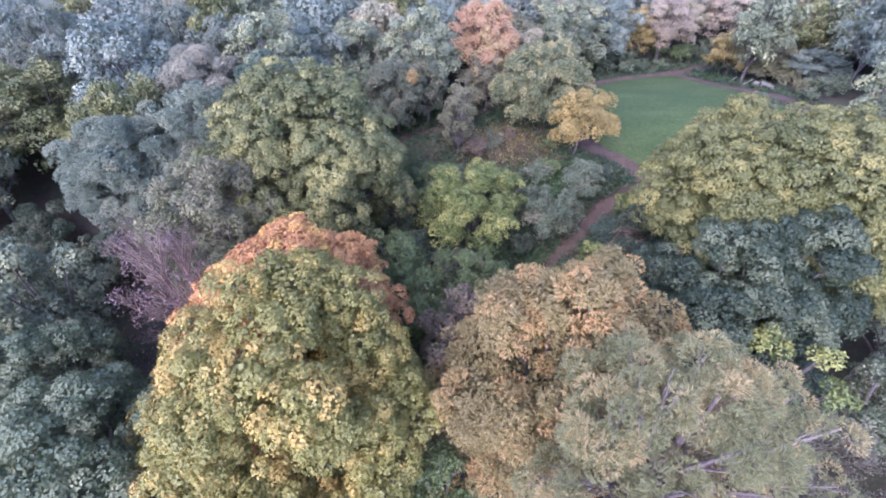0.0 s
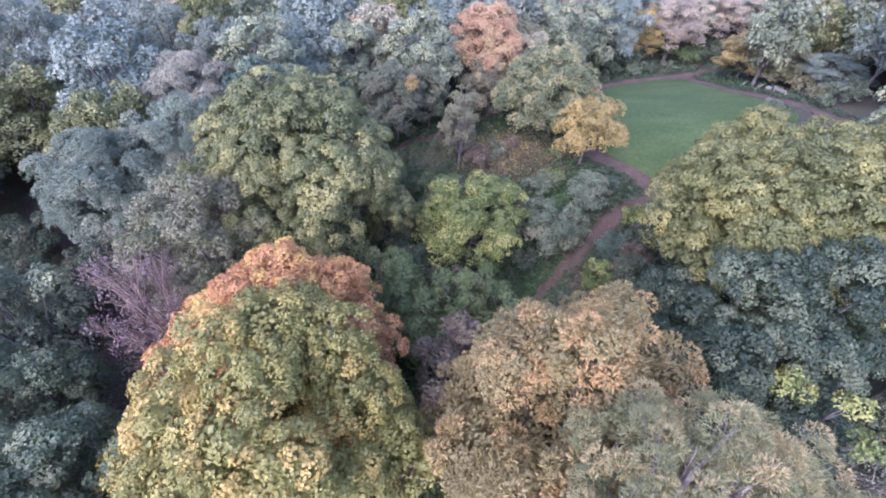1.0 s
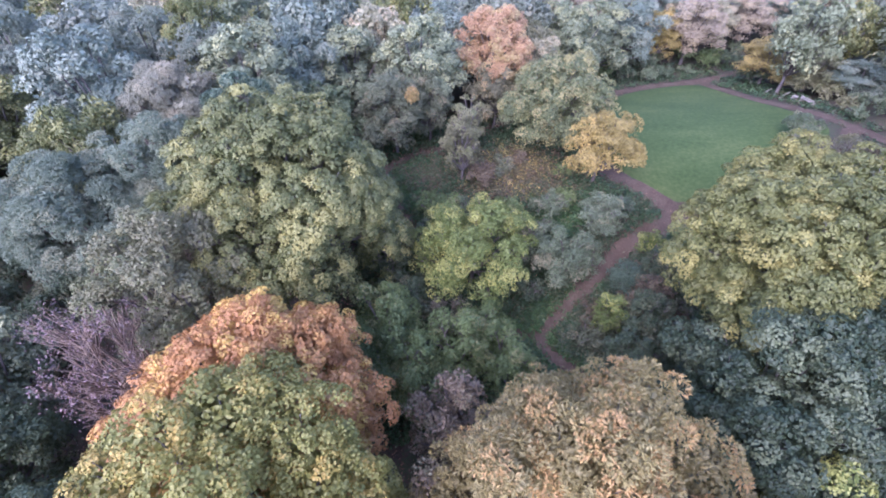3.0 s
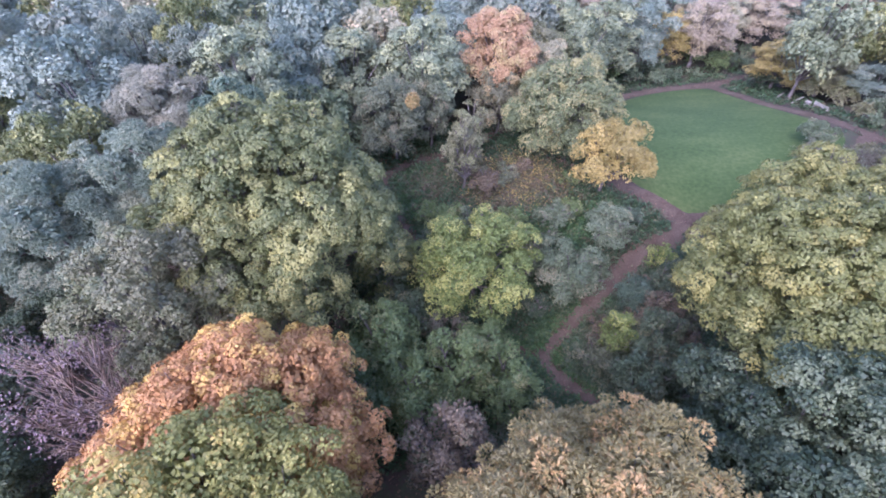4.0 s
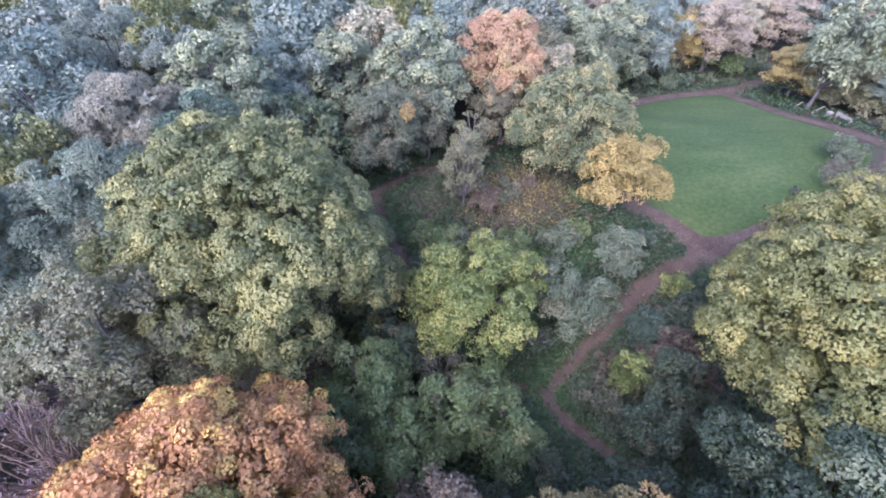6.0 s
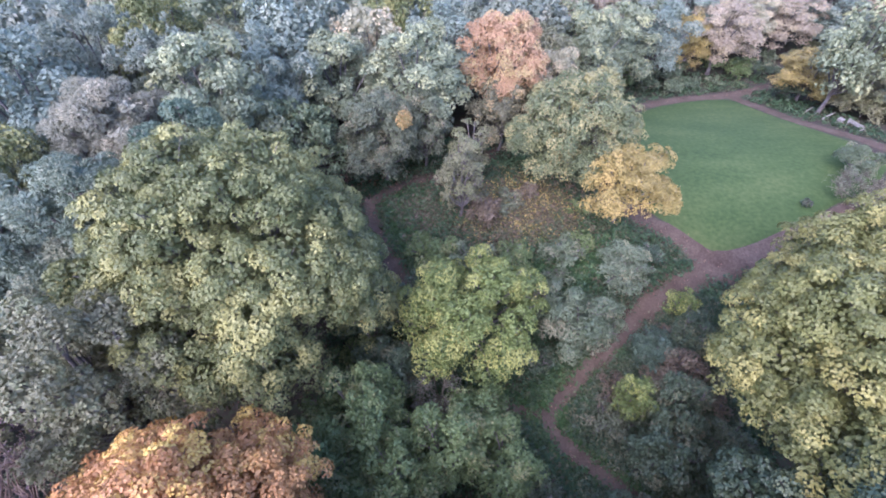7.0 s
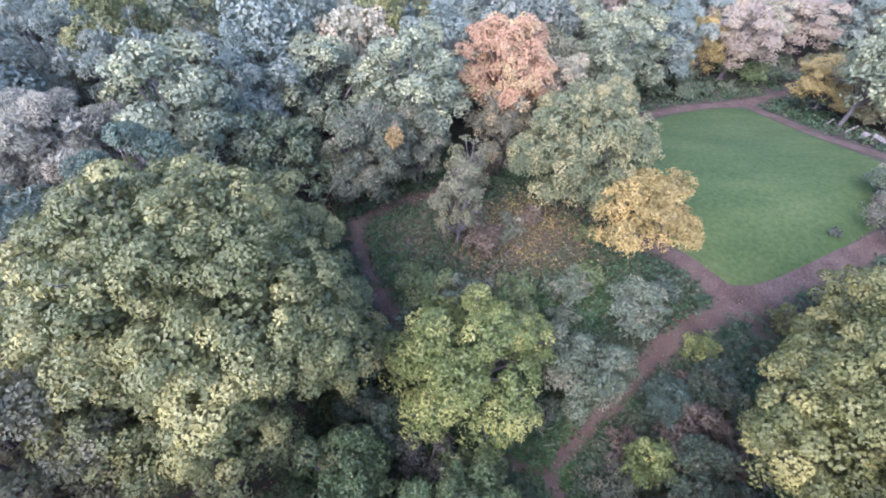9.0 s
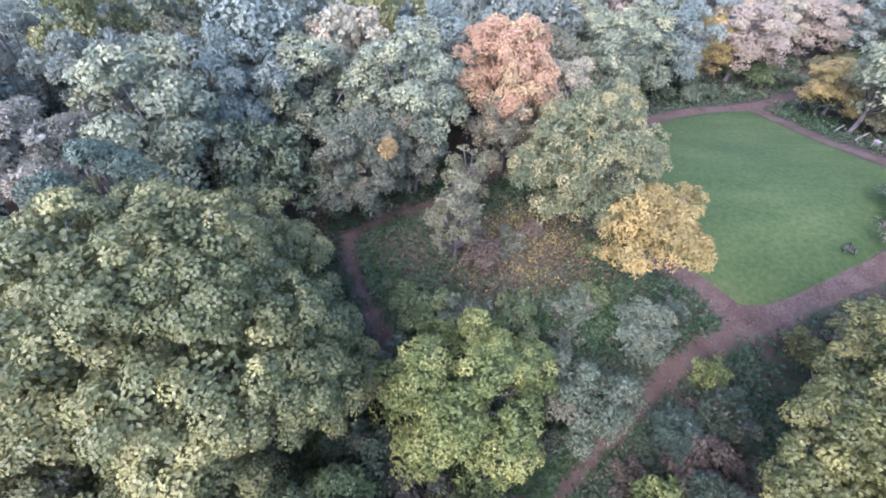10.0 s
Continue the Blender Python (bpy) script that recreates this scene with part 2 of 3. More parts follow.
MEADOW = np.array([(17.9, 42.9), (19.3, 41.4), (20.8, 40.0), (22.6, 39.2), (25.0, 39.7), (30.2, 42.0), (34.3, 44.2), (39, 46.6), (42.6, 50.5), (42.4, 54.5),
                   (41.0, 58.5), (39.8, 63), (39.2, 67.4), (37.8, 70.4), (31.2, 68.9), (25.6, 65.7), (21, 60.5), (17, 52), (16.4, 46)])


def inside(poly, x, y):
    hit = np.zeros(np.shape(x), bool)
    for (x0, y0), (x1, y1) in zip(poly, np.roll(poly, -1, 0)):
        cross = (y0 > y) != (y1 > y)
        hit ^= cross & (x < (x1 - x0) * (y - y0) / (y1 - y0 + 1e-12) + x0)
    return hit


def meadow():
    """A lawn with a rounded outline, its rings shrinking to the middle."""
    c = spline([*MEADOW, MEADOW[0]], 0.6)[:-1]
    mid = np.array([30.0, 56.0])
    rings = [mid + (c - mid) * s for s in (1.0, 0.985, 0.95, 0.88, 0.78, 0.66, 0.52, 0.36, 0.2, 0.001)]
    n = len(c)
    v = np.concatenate(rings)
    lift = np.concatenate([np.full(n, -0.02 if k == 0 else 0.06) for k in range(len(rings))])
    v = np.c_[v, land(v[:, 0], v[:, 1]) + lift]
    f = [(k * n + i, k * n + (i + 1) % n, (k + 1) * n + (i + 1) % n, (k + 1) * n + i) for k in range(len(rings) - 1) for i in range(n)]
    tagged(new("meadow", mesh_of("meadow", v, f, GRASS, shade=True)), "mown green grass meadow ringed by paths", "meadow", kind="structure")


meadow()


# ---- trees ----
def unit(v):
    return v / (np.linalg.norm(v, axis=-1, keepdims=True) + 1e-9)


def blades(base, axis, normal, length, width, fold=0.09):
    """Leaf shapes: two triangles each, folded along the midrib."""
    side = unit(np.cross(axis, normal))
    up = np.cross(side, axis)
    n = len(base)
    length, width = np.broadcast_to(length, n)[:, None], np.broadcast_to(width, n)[:, None]
    mid = base + axis * length * 0.55 + up * length * fold
    v = np.stack([base, mid + side * width / 2, base + axis * length, mid - side * width / 2], 1).reshape(-1, 3)
    q = np.arange(n)[:, None] * 4
    return v, np.concatenate([q + [0, 1, 2], q + [0, 2, 3]], 1).reshape(-1, 3)


def tube(points, radii, sides=6):
    p = np.array(points, float)
    d = unit(np.gradient(p, axis=0))
    a = unit(np.cross(d, [0.31, 0.95, 0.05]))
    b = np.cross(d, a)
    ang = np.arange(sides) / sides * 2 * np.pi
    ring = p[:, None] + np.asarray(radii)[:, None, None] * (np.cos(ang)[None, :, None] * a[:, None] + np.sin(ang)[None, :, None] * b[:, None])
    n = len(p)
    i, j = np.meshgrid(np.arange(n - 1), np.arange(sides), indexing="ij")
    i, j = i.ravel(), j.ravel()
    k = (j + 1) % sides
    return ring.reshape(-1, 3), np.stack([i * sides + j, i * sides + k, (i + 1) * sides + k, (i + 1) * sides + j], -1)


def joined(pieces):
    vs, fs, at = [], [], 0
    for v, f in pieces:
        vs.append(v)
        fs.append(f + at)
        at += len(v)
    return np.concatenate(vs), np.concatenate(fs)


# leaf habit: radius of a tuft of leaves, cover, leaf length and width, how far the leaves stand out, flatness of a tuft
HABIT = {
    "broad": dict(tuft=0.54, cover=1.3, length=0.15, width=0.112, stand=0.30, flat=0.62),
    "leafy": dict(tuft=0.38, cover=1.2, length=0.135, width=0.102, stand=0.35, flat=0.72),
    "spiky": dict(tuft=0.42, cover=1.0, length=0.18, width=0.066, stand=0.90, flat=0.80),
    "fine": dict(tuft=0.42, cover=1.05, length=0.165, width=0.108, stand=0.50, flat=0.80),
    "needle": dict(tuft=0.60, cover=1.15, length=0.20, width=0.060, stand=0.70, flat=0.50),
    "softneedle": dict(tuft=0.36, cover=0.80, length=0.18, width=0.032, stand=1.2, flat=0.8),
    "sparse": dict(tuft=0.45, cover=0.16, length=0.13, width=0.07, stand=0.6, flat=0.9),
    "mid": dict(tuft=0.58, cover=1.05, length=0.24, width=0.168, stand=0.40, flat=0.75),
    "midneedle": dict(tuft=0.72, cover=1.0, length=0.30, width=0.10, stand=0.70, flat=0.52),
    "far": dict(tuft=0.78, cover=1.0, length=0.40, width=0.27, stand=0.40, flat=0.75),
}


def crown_lobes(r, R, low, top, count, lean=(0, 0), core=0.84, plump=0.17):
    """Boughs of an uneven crown, as balls of leaves: centre and radius."""
    mid, half = (low + top) / 2, (top - low) / 2
    swing = r.uniform(0, 6.28, 3)
    out = []
    for k in range(count):
        z = 1 - (k + 0.5) / count * 1.55
        a = k * 2.39996 + r.uniform(-0.6, 0.6)
        s = math.sqrt(max(0, 1 - z * z))
        wide = 1 + 0.10 * math.sin(2 * a + swing[0]) + 0.08 * math.sin(3 * a + swing[1] + 2 * z) + 0.05 * math.sin(5 * a + swing[2])
        rad = R * r.uniform(plump, 0.30)
        reach = r.uniform(0.76, 1.12) * wide
        c = np.array([math.cos(a) * s * (R - rad * 0.7) * reach, math.sin(a) * s * (R - rad * 0.7) * reach, mid + z * (half - rad * 0.8) * (0.78 + 0.22 * reach)])
        c[:2] += np.array(lean) * (c[2] - low) / (top - low)
        out.append((c, rad))
    out.append((np.array([lean[0] * 0.4, lean[1] * 0.4, mid]), min(R, half) * core * 0.86))
    return out


def tufts(r, lobes, size):
    """Tufts of leaves spread evenly over the outside of the boughs: centre, radius, way outward, tint."""
    cs, rs = np.array([c for c, _ in lobes]), np.array([q for _, q in lobes])
    heart = cs.mean(0) - [0, 0, 1.0]
    P_, D_, T_ = [], [], []
    for c, q in lobes:
        n = int(2.7 * q * q / (size * size)) + 4
        k = np.arange(n) + 0.5
        up = 1 - 1.72 * k / n
        a = k * 2.39996 + r.uniform(0, 6.28)
        s = np.sqrt(1 - up * up)
        d = unit(np.stack([np.cos(a) * s, np.sin(a) * s, up], -1) + r.normal(size=(n, 3)) * 0.16)
        P_.append(c + d * (q - size * 0.35) * r.uniform(0.76, 1.24, (n, 1)) * [1, 1, 0.76])
        D_.append(unit(d + 0.35 * unit(c - heart)))
        T_.append(np.clip(0.5 + 0.55 * (r.random() - 0.5) + 0.85 * (r.random(n) - 0.5), 0, 1))
    p, d, t = np.concatenate(P_), np.concatenate(D_), np.concatenate(T_)
    deep = np.full(len(p), 9.0)
    for c, q in zip(cs, rs):
        deep = np.minimum(deep, np.linalg.norm(p - c, axis=1) / q)
    keep = deep > min(0.70, np.quantile(deep, 0.6))
    p, d, t = p[keep], d[keep], t[keep]
    return p, size * r.uniform(0.55, 1.25, len(p)), d, t


def crown_mesh(name, r, lobes, habit, material, thin=1.0):
    """Leaves on domed tufts, and looser ones further in, tinted dark for shade."""
    h = HABIT[habit]
    p, q, d, t = tufts(r, lobes, min(h["tuft"], 0.8 * float(np.mean([b for _, b in lobes]))))
    zs = p[:, 2]
    rise = (zs - zs.min()) / (np.ptp(zs) + 0.01)
    share = thin * (0.40 + 0.60 * smooth(0.05, 0.35, rise)) * np.where(d[:, 2] < -0.3, 0.35, 1.0)
    area = h["length"] * h["width"] * 0.5
    count = np.maximum(3, (2 * math.pi * q * q * 0.62 * h["cover"] * share / area).astype(int))
    tint = np.repeat(t, count)
    pp, dd, qq = np.repeat(p, count, 0), np.repeat(d, count, 0), np.repeat(q, count)[:, None]
    k = len(pp)
    crest = unit(dd * 0.7 + [0, 0, 0.75])
    way = unit(r.normal(size=(k, 3)))
    way = np.where((way * crest).sum(1, keepdims=True) < -0.15, -way, way)
    lumpy = r.uniform(0.70, 1.06, (k, 1))
    base = pp + (way - crest * (way * crest).sum(1, keepdims=True) * (1 - h["flat"])) * qq * lumpy
    normal = unit(way + crest * 0.3 + r.normal(size=(k, 3)) * 0.12)
    axis = unit(unit(np.cross(normal, r.normal(size=(k, 3)))) + way * h["stand"] + [0, 0, -0.1])
    L = h["length"] * r.uniform(0.65, 1.3, k)
    v, f = blades(base, axis, normal, L, h["width"] / h["length"] * L)
    tint = np.clip(tint + 0.12 * r.normal(size=k), 0, 1)
    # leaves inside the boughs: one low tint paints shade into the gaps
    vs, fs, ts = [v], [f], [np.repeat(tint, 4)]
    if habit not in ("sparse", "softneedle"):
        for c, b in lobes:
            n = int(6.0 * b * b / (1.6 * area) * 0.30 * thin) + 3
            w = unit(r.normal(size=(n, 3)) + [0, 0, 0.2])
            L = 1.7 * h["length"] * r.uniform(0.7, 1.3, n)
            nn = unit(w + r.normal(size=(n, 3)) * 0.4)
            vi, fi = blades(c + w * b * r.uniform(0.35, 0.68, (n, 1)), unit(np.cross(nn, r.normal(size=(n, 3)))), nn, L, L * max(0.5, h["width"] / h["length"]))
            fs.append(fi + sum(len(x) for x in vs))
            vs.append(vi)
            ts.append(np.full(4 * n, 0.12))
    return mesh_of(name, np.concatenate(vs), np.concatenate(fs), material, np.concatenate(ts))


def limbs_mesh(name, r, lobes, low, trunk_r, material, sides=6, twigs=2, fine=0):
    """A tapered trunk and a bent limb to each bough."""
    top = max(c[2] for c, _ in lobes)
    lean = np.mean([c for c, _ in lobes], 0) * [1, 1, 0]
    fork = low + 0.25 * (top - low)
    zs = np.linspace(-0.3, fork, 6)
    trunk = [lean * max(0, z / top) * 0.6 + [0.12 * math.sin(z * 0.9), 0.12 * math.cos(z * 0.7), z] for z in zs]
    rad = [trunk_r * (1.5 if k == 0 else 1 - 0.12 * k) for k in range(6)]
    out = [tube(trunk, rad, 9)]
    for c, q in lobes:
        start = np.array(trunk[-1]) + [0, 0, -r.uniform(0, 0.35) * fork]
        end = c + unit(c - start) * q * 0.5
        bend = (start + end) / 2 + [0, 0, 0.12 * np.linalg.norm(end - start)] + r.normal(size=3) * (0.8 if fine else 0.25)
        u = np.linspace(0, 1, 6)[:, None]
        line = start * (1 - u) ** 2 + 2 * u * (1 - u) * bend + u * u * end
        out.append(tube(line, np.linspace(trunk_r * (0.3 if fine else 0.45), 0.03, 6), sides))
        for _ in range(twigs):
            t0 = line[3] + (line[4] - line[3]) * r.random()
            t1 = c + unit(r.normal(size=3) + [0, 0, 0.5]) * q * 0.9
            out.append(tube([t0, (t0 + t1) / 2 + r.normal(size=3) * 0.12, t1], [0.05, 0.03, 0.012], 4))
            for _ in range(fine):
                u = r.uniform(0.25, 0.95)
                s0 = t0 + (t1 - t0) * u
                s1 = s0 + unit(r.normal(size=3) * 1.1 + 0.4 * unit(t1 - t0) + [0, 0, 0.35]) * q * r.uniform(0.25, 0.6)
                out.append(tube([s0, (s0 + s1) / 2 + r.normal(size=3) * 0.05, s1], [0.020, 0.014, 0.006], 3))
    v, f = joined(out)
    return mesh_of(name, v, f, material, shade=True)


def part(name, me, parent, label=""):
    ob = new(name, me)
    ob.parent = parent
    return tagged(ob, label)


def tree(name, x, y, top, R, low, leaves, label, habit="broad", lobes=22, seed=0, thin=1.0, lean=(0, 0),
         bark=None, category="tree", group="", trunk=None, core=0.84, plump=0.17, skirt=()):
    """A tree or bush: trunk with limbs, and a crown of leaves. top is an absolute height, low is above the ground."""
    r = np.random.default_rng(seed * 77 + 13)
    z0 = float(land(x, y))
    lb = crown_lobes(r, R, low, top - z0, lobes, lean, core, plump)
    for a, b, dist, z, q in skirt:  # low boughs that reach out, between two bearings
        for ang in np.radians(np.arange(a, b + 0.1, 16)):
            d = dist * r.uniform(0.88, 1.1)
            lb.append((np.array([math.cos(ang) * d, math.sin(ang) * d, z - z0 + r.uniform(-0.7, 0.7)]), q * r.uniform(0.75, 1.2)))
    ob = new(name)
    ob.location, ob.empty_display_size = (x, y, z0), 0.5
    low_part, high_part = ("trunk", "crown") if category == "tree" else ("stem", "foliage")
    part(low_part, limbs_mesh(low_part, r, lb, low, trunk or max(0.06, 0.02 * (top - z0) + 0.012 * R), bark or BARK, *((3, 0) if habit in ("far", "mid", "midneedle") else (5, 8, 7) if habit == "sparse" else ())), ob)
    part(high_part, crown_mesh(high_part, r, lb, habit, M[leaves], thin), ob)
    return tagged(ob, label, category, group)


SPOTS = []


def hero(name, x, y, top, R, low, leaves, label, **kw):
    SPOTS.append((x, y, R))
    return tree(name, x, y, top, R, low, leaves, label, seed=len(SPOTS), **kw)


# big trees near the line of flight
hero("oak_tree", -10.7, 30.8, 18.1, 7.3, 3.0, "oak", "broad oak with grey-green and yellowing leaves", lobes=46, core=0.85)
hero("oak_tree", -9.4, 37.2, 13.0, 3.5, 3.0, "oak", "smaller oak with dull green leaves beside a path")
hero("oak_tree", -15.6, 24.3, 15.8, 4.3, 3.0, "greybrown", "thinning tree with grey-brown fading leaves", habit="fine")
hero("maple_tree", -9.3, 16.5, 15.5, 6.0, 4.0, "orange", "maple with bright orange autumn leaves", lobes=60, core=1.08, plump=0.2, habit="leafy")
hero("maple_tree", -8.4, 11.6, 17.9, 6.3, 3.0, "yellowgreen", "maple turning from green to yellow", lobes=44, core=0.88, habit="leafy", skirt=[(140, 270, 6.3, 10.3, 1.2), (150, 280, 7.0, 8.2, 1.2), (-60, 30, 6.0, 10.0, 1.1)])
hero("oak_tree", 4.5, 12.1, 17.2, 5.6, 3.0, "brown", "oak with dry copper-brown leaves", lobes=46, core=0.95, plump=0.22, habit="spiky")
hero("pine_tree", 6.3, 6.9, 19.5, 4.2, 11.0, "pine_old", "pine with pale green and yellowing needles", habit="softneedle", bark=PINEBARK, lobes=48, core=0.42, plump=0.12, skirt=[(-50, 40, 4.6, 16.0, 0.7), (-40, 30, 5.3, 14.8, 0.7), (190, 250, 4.4, 15.2, 0.7)])
hero("ash_tree", 15.8, 16.2, 14.4, 5.8, 3.5, "bluegreen", "broad tree with blue-green leaves", lobes=36, core=0.88)
hero("ash_tree", 18.8, 17.8, 15.6, 4.6, 3.0, "bluegreen", "tall tree with blue-green leaves", lobes=32, core=0.88)
hero("oak_tree", 23.6, 23.3, 16.8, 8.7, 5.5, "broadyellow", "wide oak with pale yellow-green leaves", lobes=64, core=0.95, plump=0.20, skirt=[(60, 140, 8.6, 12.0, 1.7), (70, 130, 9.6, 9.5, 1.6)])
hero("oak_tree", -18.0, 8.5, 14.0, 5.8, 3.0, "oak_dark", "dark green oak with dense leaves", lobes=30)
hero("oak_tree", -23.5, 14.5, 11.8, 4.2, 3.0, "oak_dark", "lower dark green oak with dense leaves")
hero("plum_tree", -16.4, 18.8, 15.2, 3.4, 4.0, "red_twig", "nearly bare tree with purple-red twigs", habit="sparse", thin=0.6, core=0.4, trunk=0.15, lobes=30, bark=PURPLE)
hero("pine_tree", -18.6, 32.6, 16.4, 4.2, 6.0, "pine", "pine with blue-green needles beside an oak", habit="needle", bark=PINEBARK)
hero("pine_tree", -24.0, 29.5, 15.5, 4.8, 6.0, "pine", "pine with blue-green needles", habit="needle", bark=PINEBARK)
hero("pine_tree", -14.5, 36.5, 17.0, 2.8, 6.0, "teal", "dark teal pine between oaks", habit="needle", bark=PINEBARK)
hero("pine_tree", -21.5, 40.5, 16.0, 3.6, 7.0, "grey_pine", "pine with greyish pink dying needles", habit="needle", bark=PINEBARK)
hero("lime_tree", 2.0, 31.6, 8.9, 4.8, 1.2, "lime", "small spreading tree with lime-yellow leaves", habit="fine", lobes=20, core=0.45)
hero("beech_tree", 0.0, 18.0, 10.2, 2.6, 1.0, "darkbrown", "slim tree with sparse russet-brown leaves", habit="fine", lobes=14, thin=0.7)
hero("beech_tree", -0.6, 12.8, 11.0, 2.5, 2.0, "darkbrown", "slim tree with sparse russet-brown leaves", habit="fine", lobes=16)
# round the clearing
hero("hornbeam_tree", 14.2, 41.6, 10.2, 3.7, 1.2, "yellow", "small tree with yellow-brown leaves beside the meadow", habit="fine", lobes=18)
hero("oak_tree", 11.4, 48.1, 12.0, 5.7, 0.8, "meadow_oak", "round oak with pale green leaves beside the meadow", habit="fine", lobes=34)
hero("cherry_tree", 5.6, 56.0, 14.0, 4.0, 3.0, "redpink", "tall tree with pinkish red autumn leaves", habit="fine", lobes=34)
hero("rowan_tree", 5.6, 52.0, 9.6, 3.4, 1.0, "olive", "small tree with olive and yellow-brown leaves", habit="fine", lobes=16)
upright = hero("hornbeam_tree", -4.9, 46.4, 11.9, 3.2, 0.6, "conifer", "dense upright tree with brownish green leaves", habit="fine", lobes=40, core=0.85)
rt = np.random.default_rng(4)
dirs = unit(rt.normal(size=(900, 3)))
lv, lf = blades(np.array([2.1, -1.5, 7.5]) + dirs * rt.uniform(0.1, 1.0, (900, 1)) ** 0.5 * [0.6, 0.5, 0.7], unit(dirs + rt.normal(size=(900, 3))),
                unit(dirs + [0, 0, 0.4]), 0.17 * rt.uniform(0.7, 1.3, 900), 0.11)
part("autumn_bough", mesh_of("autumn_bough", lv, lf, M["brown"], np.repeat(rt.uniform(0.4, 1, 900), 4)), upright, "bough turned orange-brown")
hero("hornbeam_tree", -1.5, 48.4, 11.0, 2.2, 0.6, "conifer", "slim upright tree with brownish green leaves", habit="fine", lobes=30, core=0.85)
hero("birch_tree", 1.6, 42.0, 10.9, 1.9, 0.2, "greybrown", "slim tree with grey-brown fading leaves", habit="fine", lobes=22, core=0.7)
hero("birch_tree", 2.4, 46.6, 9.6, 1.7, 0.4, "greybrown", "smaller slim tree with grey-brown leaves", habit="fine", lobes=16, core=0.7)
